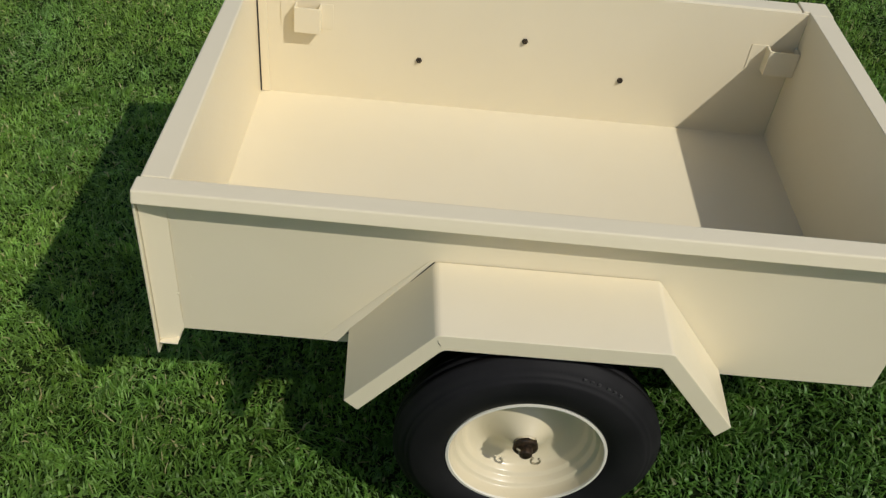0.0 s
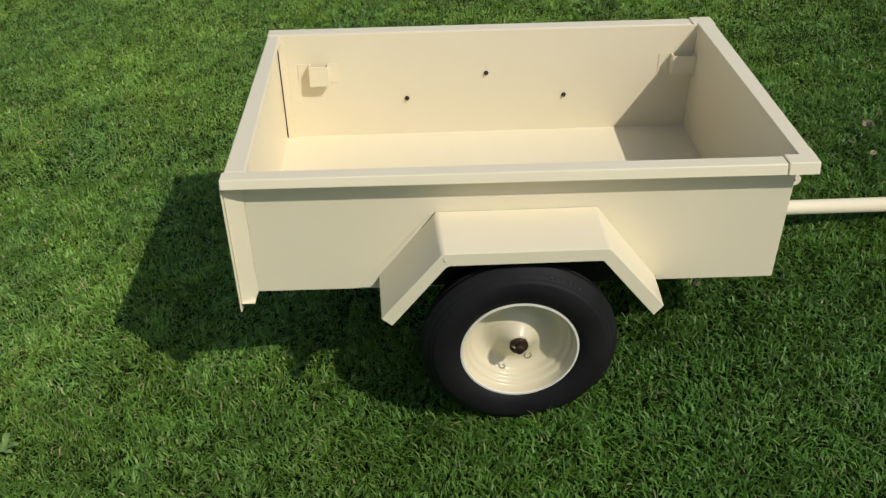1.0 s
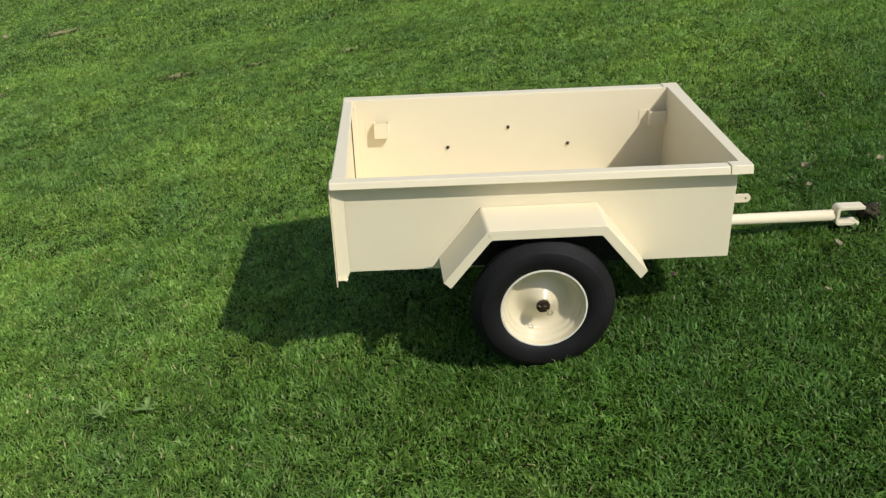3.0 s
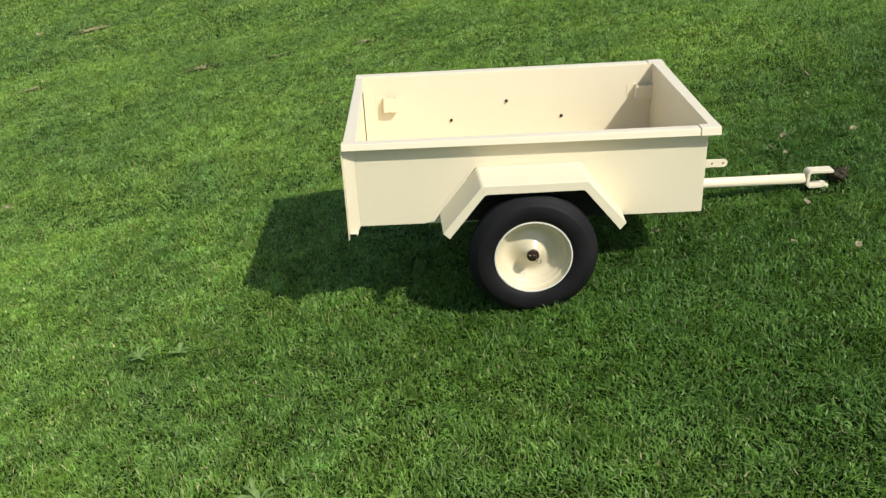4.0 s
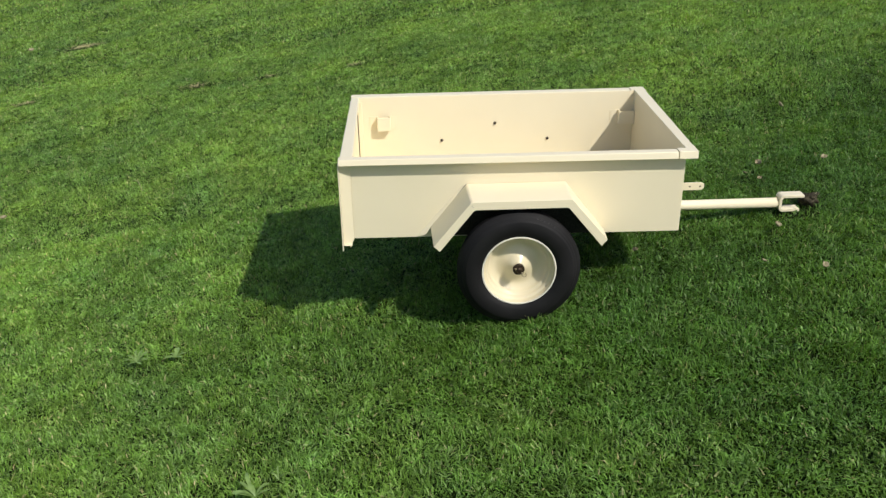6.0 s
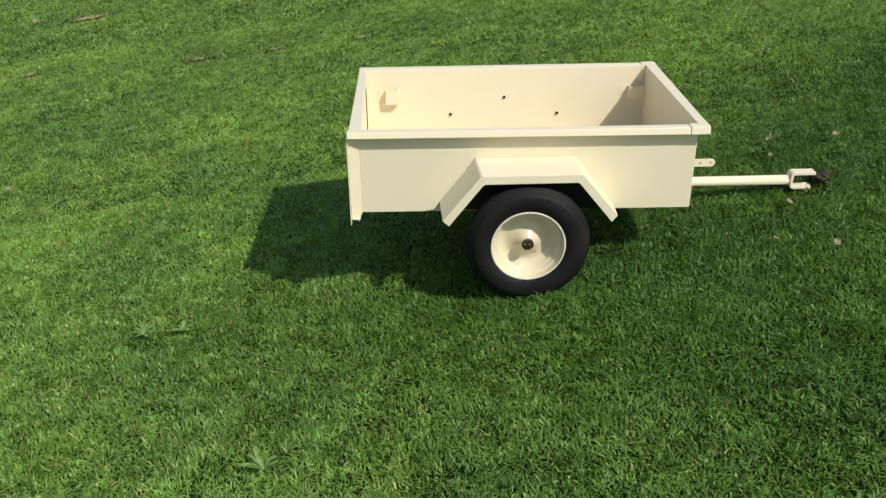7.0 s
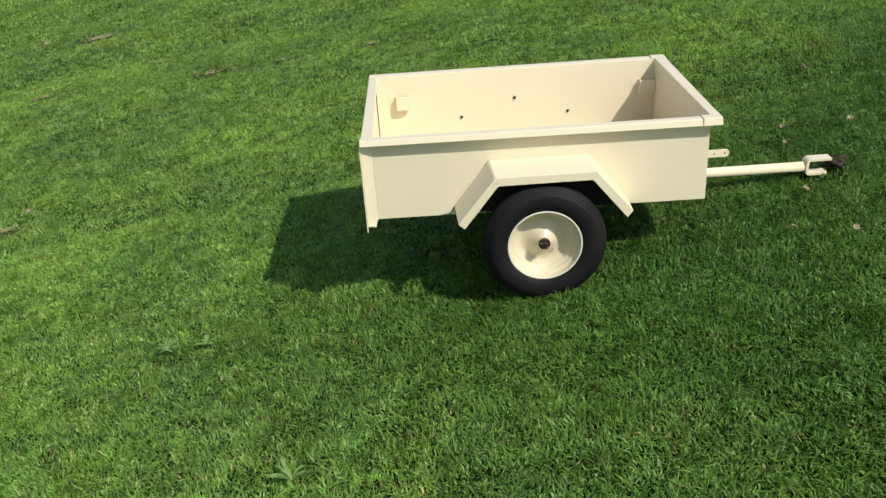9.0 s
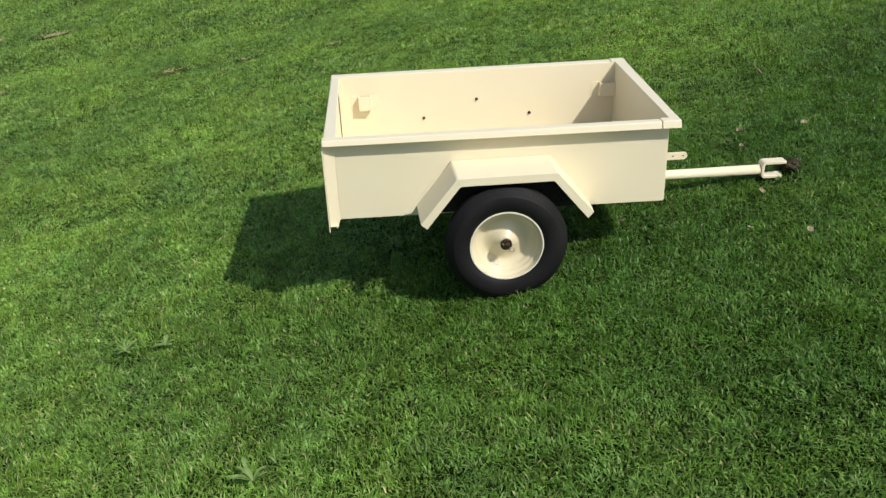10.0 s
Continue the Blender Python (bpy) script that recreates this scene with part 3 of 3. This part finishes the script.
def scatter():
    """Places for blades: thick round the trailer, thinner and coarser with the distance over the lawn."""
    places = []
    for x0, x1, y0, y1, density in [(-2.4, 1.9, -1.5, 1.4, 39000), (-4.4, 3.2, 1.4, 3.2, 29000), (-5.2, 3.3, 3.2, 5.4, 21000), (-7.5, 3.6, 5.4, 9.0, 7000),
                                    (-10.0, 3.0, 9.0, 16.0, 2600), (-8.0, -2.4, -5.0, 1.4, 4000), (1.9, 7.0, -5.0, 1.4, 4000), (3.2, 7.0, 1.4, 9.0, 3600), (-8.0, -4.4, 1.4, 5.4, 3600), (-2.4, 1.9, -5.0, -1.5, 4200)]:
        n = int((x1 - x0) * (y1 - y0) * density)
        x, y = rng.uniform(x0, x1, n), rng.uniform(y0, y1, n)
        # the stretch of lawn on the trailer's near side and behind it, fanning out; thin and coarse elsewhere
        size = np.full(n, min(math.sqrt(39000 / density) * 1.15 if density < 5500 else math.sqrt(39000 / density), 4.2))
        if density > 5500:
            reach = np.minimum(np.minimum(x + 2.05 + 0.46 * (y + 0.9), 1.1 + 0.50 * (y + 1.3) - x), y + 1.50 + 0.22 * x)
            inside = reach + 0.5 * (value_noise(x, y, 0.22, 21) - 0.5) > rng.uniform(-0.12, 0.12, n)
            sparse = ~inside & (rng.random(n) < 4200 / density)
            size[sparse] = 3.5
            kept = inside | sparse
        else:
            kept = np.ones(n, bool)
        places.append(np.stack([x, y, size], 1)[kept])
    return np.concatenate(places)


def grass():
    p = scatter()
    x, y, coarse = p.T
    keep = np.ones(len(x), bool)
    for px, py, rx, ry in PATCHES:
        d = np.hypot((x - px) / rx, (y - py) / ry) * (0.8 + 0.6 * value_noise(x, y, 0.05, 9))
        keep &= (d > 0.95 + 0.5 * rng.random(len(x))) | (rng.random(len(x)) < 0.62)
    keep &= ~((np.abs(x) < 0.05) & (y > -0.002) & (y < 0.06)) & ~((np.abs(x) < 0.05) & (y > 0.87) & (y < 0.932))
    keep &= ~((x > 0.985) & (x < 1.15) & (y > 0.385) & (y < 0.50)) | (rng.random(len(x)) < 0.22)
    x, y, coarse = x[keep], y[keep], coarse[keep]
    n = len(x)
    worn = np.ones(n)
    for px, py, rx, ry in PATCHES:
        worn = np.minimum(worn, np.clip(0.25 + 0.5 * np.hypot((x - px) / rx, (y - py) / ry), 0.4, 1.0))
    tuft = value_noise(x, y, 0.045, 1)
    broad = value_noise(x, y, 0.35, 2)
    height = (0.013 + 0.018 * rng.random(n) + 0.004 * broad) * (0.62 + 0.76 * tuft) * (0.8 + 0.2 * np.minimum(coarse, 4.0)) * worn
    # longer grass left standing against the tyres
    height *= 1 + 0.55 * np.exp(-np.square(x / 0.13)) * np.exp(-np.square((np.abs(y - 0.465) - 0.50) / 0.035))
    width = (0.0020 + 0.0022 * rng.random(n)) * (0.25 + 0.75 * coarse)
    # upright blades, bent-over blades, and loose strands lying across the others
    sort = rng.random(n)
    flat, loose = sort < 0.36, sort > 0.91
    comb = 2 * math.pi * (value_noise(x, y, 0.09, 3) * 1.6 + value_noise(x, y, 0.6, 4))
    lean_dir = comb + rng.normal(0, 1.35, n)
    lean = np.clip(0.50 * flat + rng.normal(0.80, 0.45, n) + 0.5 * (value_noise(x, y, 0.11, 5) - 0.5), 0.02, 1.5)
    lean = np.where(loose, rng.uniform(1.0, 1.25, n), lean)
    height = np.where(flat, height * 0.85, np.where(loose, height * 1.5, height))
    width = np.where(flat, width * 1.35, np.where(loose, width * 0.75, width))
    # low broad leaves of clover and creeping weeds in patches between the grass
    broadleaf = (value_noise(x, y, 0.16, 6) + 0.6 * value_noise(x, y, 0.5, 7) > 0.92) & (rng.random(n) < 0.30)
    width, height = np.where(broadleaf, width * 1.9, width), np.where(broadleaf, height * 0.72, height)
    face = lean_dir + math.pi / 2 + rng.normal(0, 0.5, n)
    ux, uy = np.cos(lean_dir), np.sin(lean_dir)
    wx, wy = np.cos(face) * width / 2, np.sin(face) * width / 2
    z = soil_height(x, y) - 0.002 + np.where(loose, rng.uniform(0.006, 0.018, n), np.where(flat, rng.uniform(0, 0.010, n), 0.0))
    mid_l, tip_l = height * 0.5, height
    s1, c1 = np.sin(lean * np.where(loose, 1.2, 0.55)), np.cos(lean * np.where(loose, 1.2, 0.55))
    mx, my, mz = x + ux * mid_l * s1, y + uy * mid_l * s1, z + mid_l * c1
    s2, c2 = np.sin(np.minimum(lean * 1.5, 1.75)), np.cos(np.minimum(lean * 1.5, 1.75))
    tx, ty, tz = mx + ux * (tip_l - mid_l) * s2, my + uy * (tip_l - mid_l) * s2, mz + (tip_l - mid_l) * c2
    fine = coarse < 1.1
    verts = np.stack([np.stack([x - wx, y - wy, z], 1), np.stack([x + wx, y + wy, z], 1),
                      np.stack([mx + wx * 0.85, my + wy * 0.85, mz], 1), np.stack([mx - wx * 0.85, my - wy * 0.85, mz], 1),
                      np.stack([tx, ty, tz], 1)], 1)
    a, b = verts[fine].reshape(-1, 3), verts[~fine][:, [0, 1, 4]].reshape(-1, 3)
    na, nb = int(fine.sum()), int((~fine).sum())
    ia = np.arange(na)[:, None] * 5
    loops_a = np.concatenate([ia + [0, 1, 2, 3], ia + [3, 2, 4]], 1).ravel()
    loops_b = (np.arange(nb)[:, None] * 3 + [0, 1, 2]).ravel() + 5 * na
    totals = np.concatenate([np.tile([4, 3], na), np.full(nb, 3)])
    me = bpy.data.meshes.new("grass")
    me.vertices.add(5 * na + 3 * nb)
    me.vertices.foreach_set("co", np.concatenate([a, b]).astype(np.float32).ravel())
    loops = np.concatenate([loops_a, loops_b]).astype(np.int32)
    me.loops.add(len(loops))
    me.loops.foreach_set("vertex_index", loops)
    me.polygons.add(len(totals))
    me.polygons.foreach_set("loop_start", np.concatenate([[0], np.cumsum(totals)[:-1]]).astype(np.int32))
    me.update(calc_edges=True)
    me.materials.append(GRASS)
    return tagged(new("grass", me), "short mown green lawn grass", "grass", kind="stuff")


grass()


def dry_grass():
    """Short bleached blades lying on the worn spots."""
    verts, faces = [], []
    for px, py, rx, ry in PATCHES:
        n = int(min(350, 9500 * rx * ry))
        a, q = rng.uniform(0, 2 * math.pi, n), np.abs(rng.normal(0, 0.5, n))
        x, y = px + rx * q * np.cos(a), py + ry * q * np.sin(a)
        z = soil_height(x, y) + rng.uniform(0.006, 0.016, n)
        d, length = rng.uniform(0, 2 * math.pi, n), rng.uniform(0.015, 0.035, n) * (1 + rx)
        for k in range(n):
            u, v, w = math.cos(d[k]), math.sin(d[k]), 0.0022 * (1 + 2 * rx)
            i = len(verts)
            verts += [(x[k] - v * w, y[k] + u * w, z[k]), (x[k] + v * w, y[k] - u * w, z[k]), (x[k] + u * length[k], y[k] + v * length[k], z[k] + length[k] * 0.30)]
            faces.append((i, i + 1, i + 2))
    me = bpy.data.meshes.new("dry_grass")
    me.from_pydata(verts, [], faces)
    me.materials.append(STRAW)
    return tagged(new("dry_grass", me), "bleached straw-coloured grass on worn lawn spots", "dry grass", kind="stuff")


dry_grass()
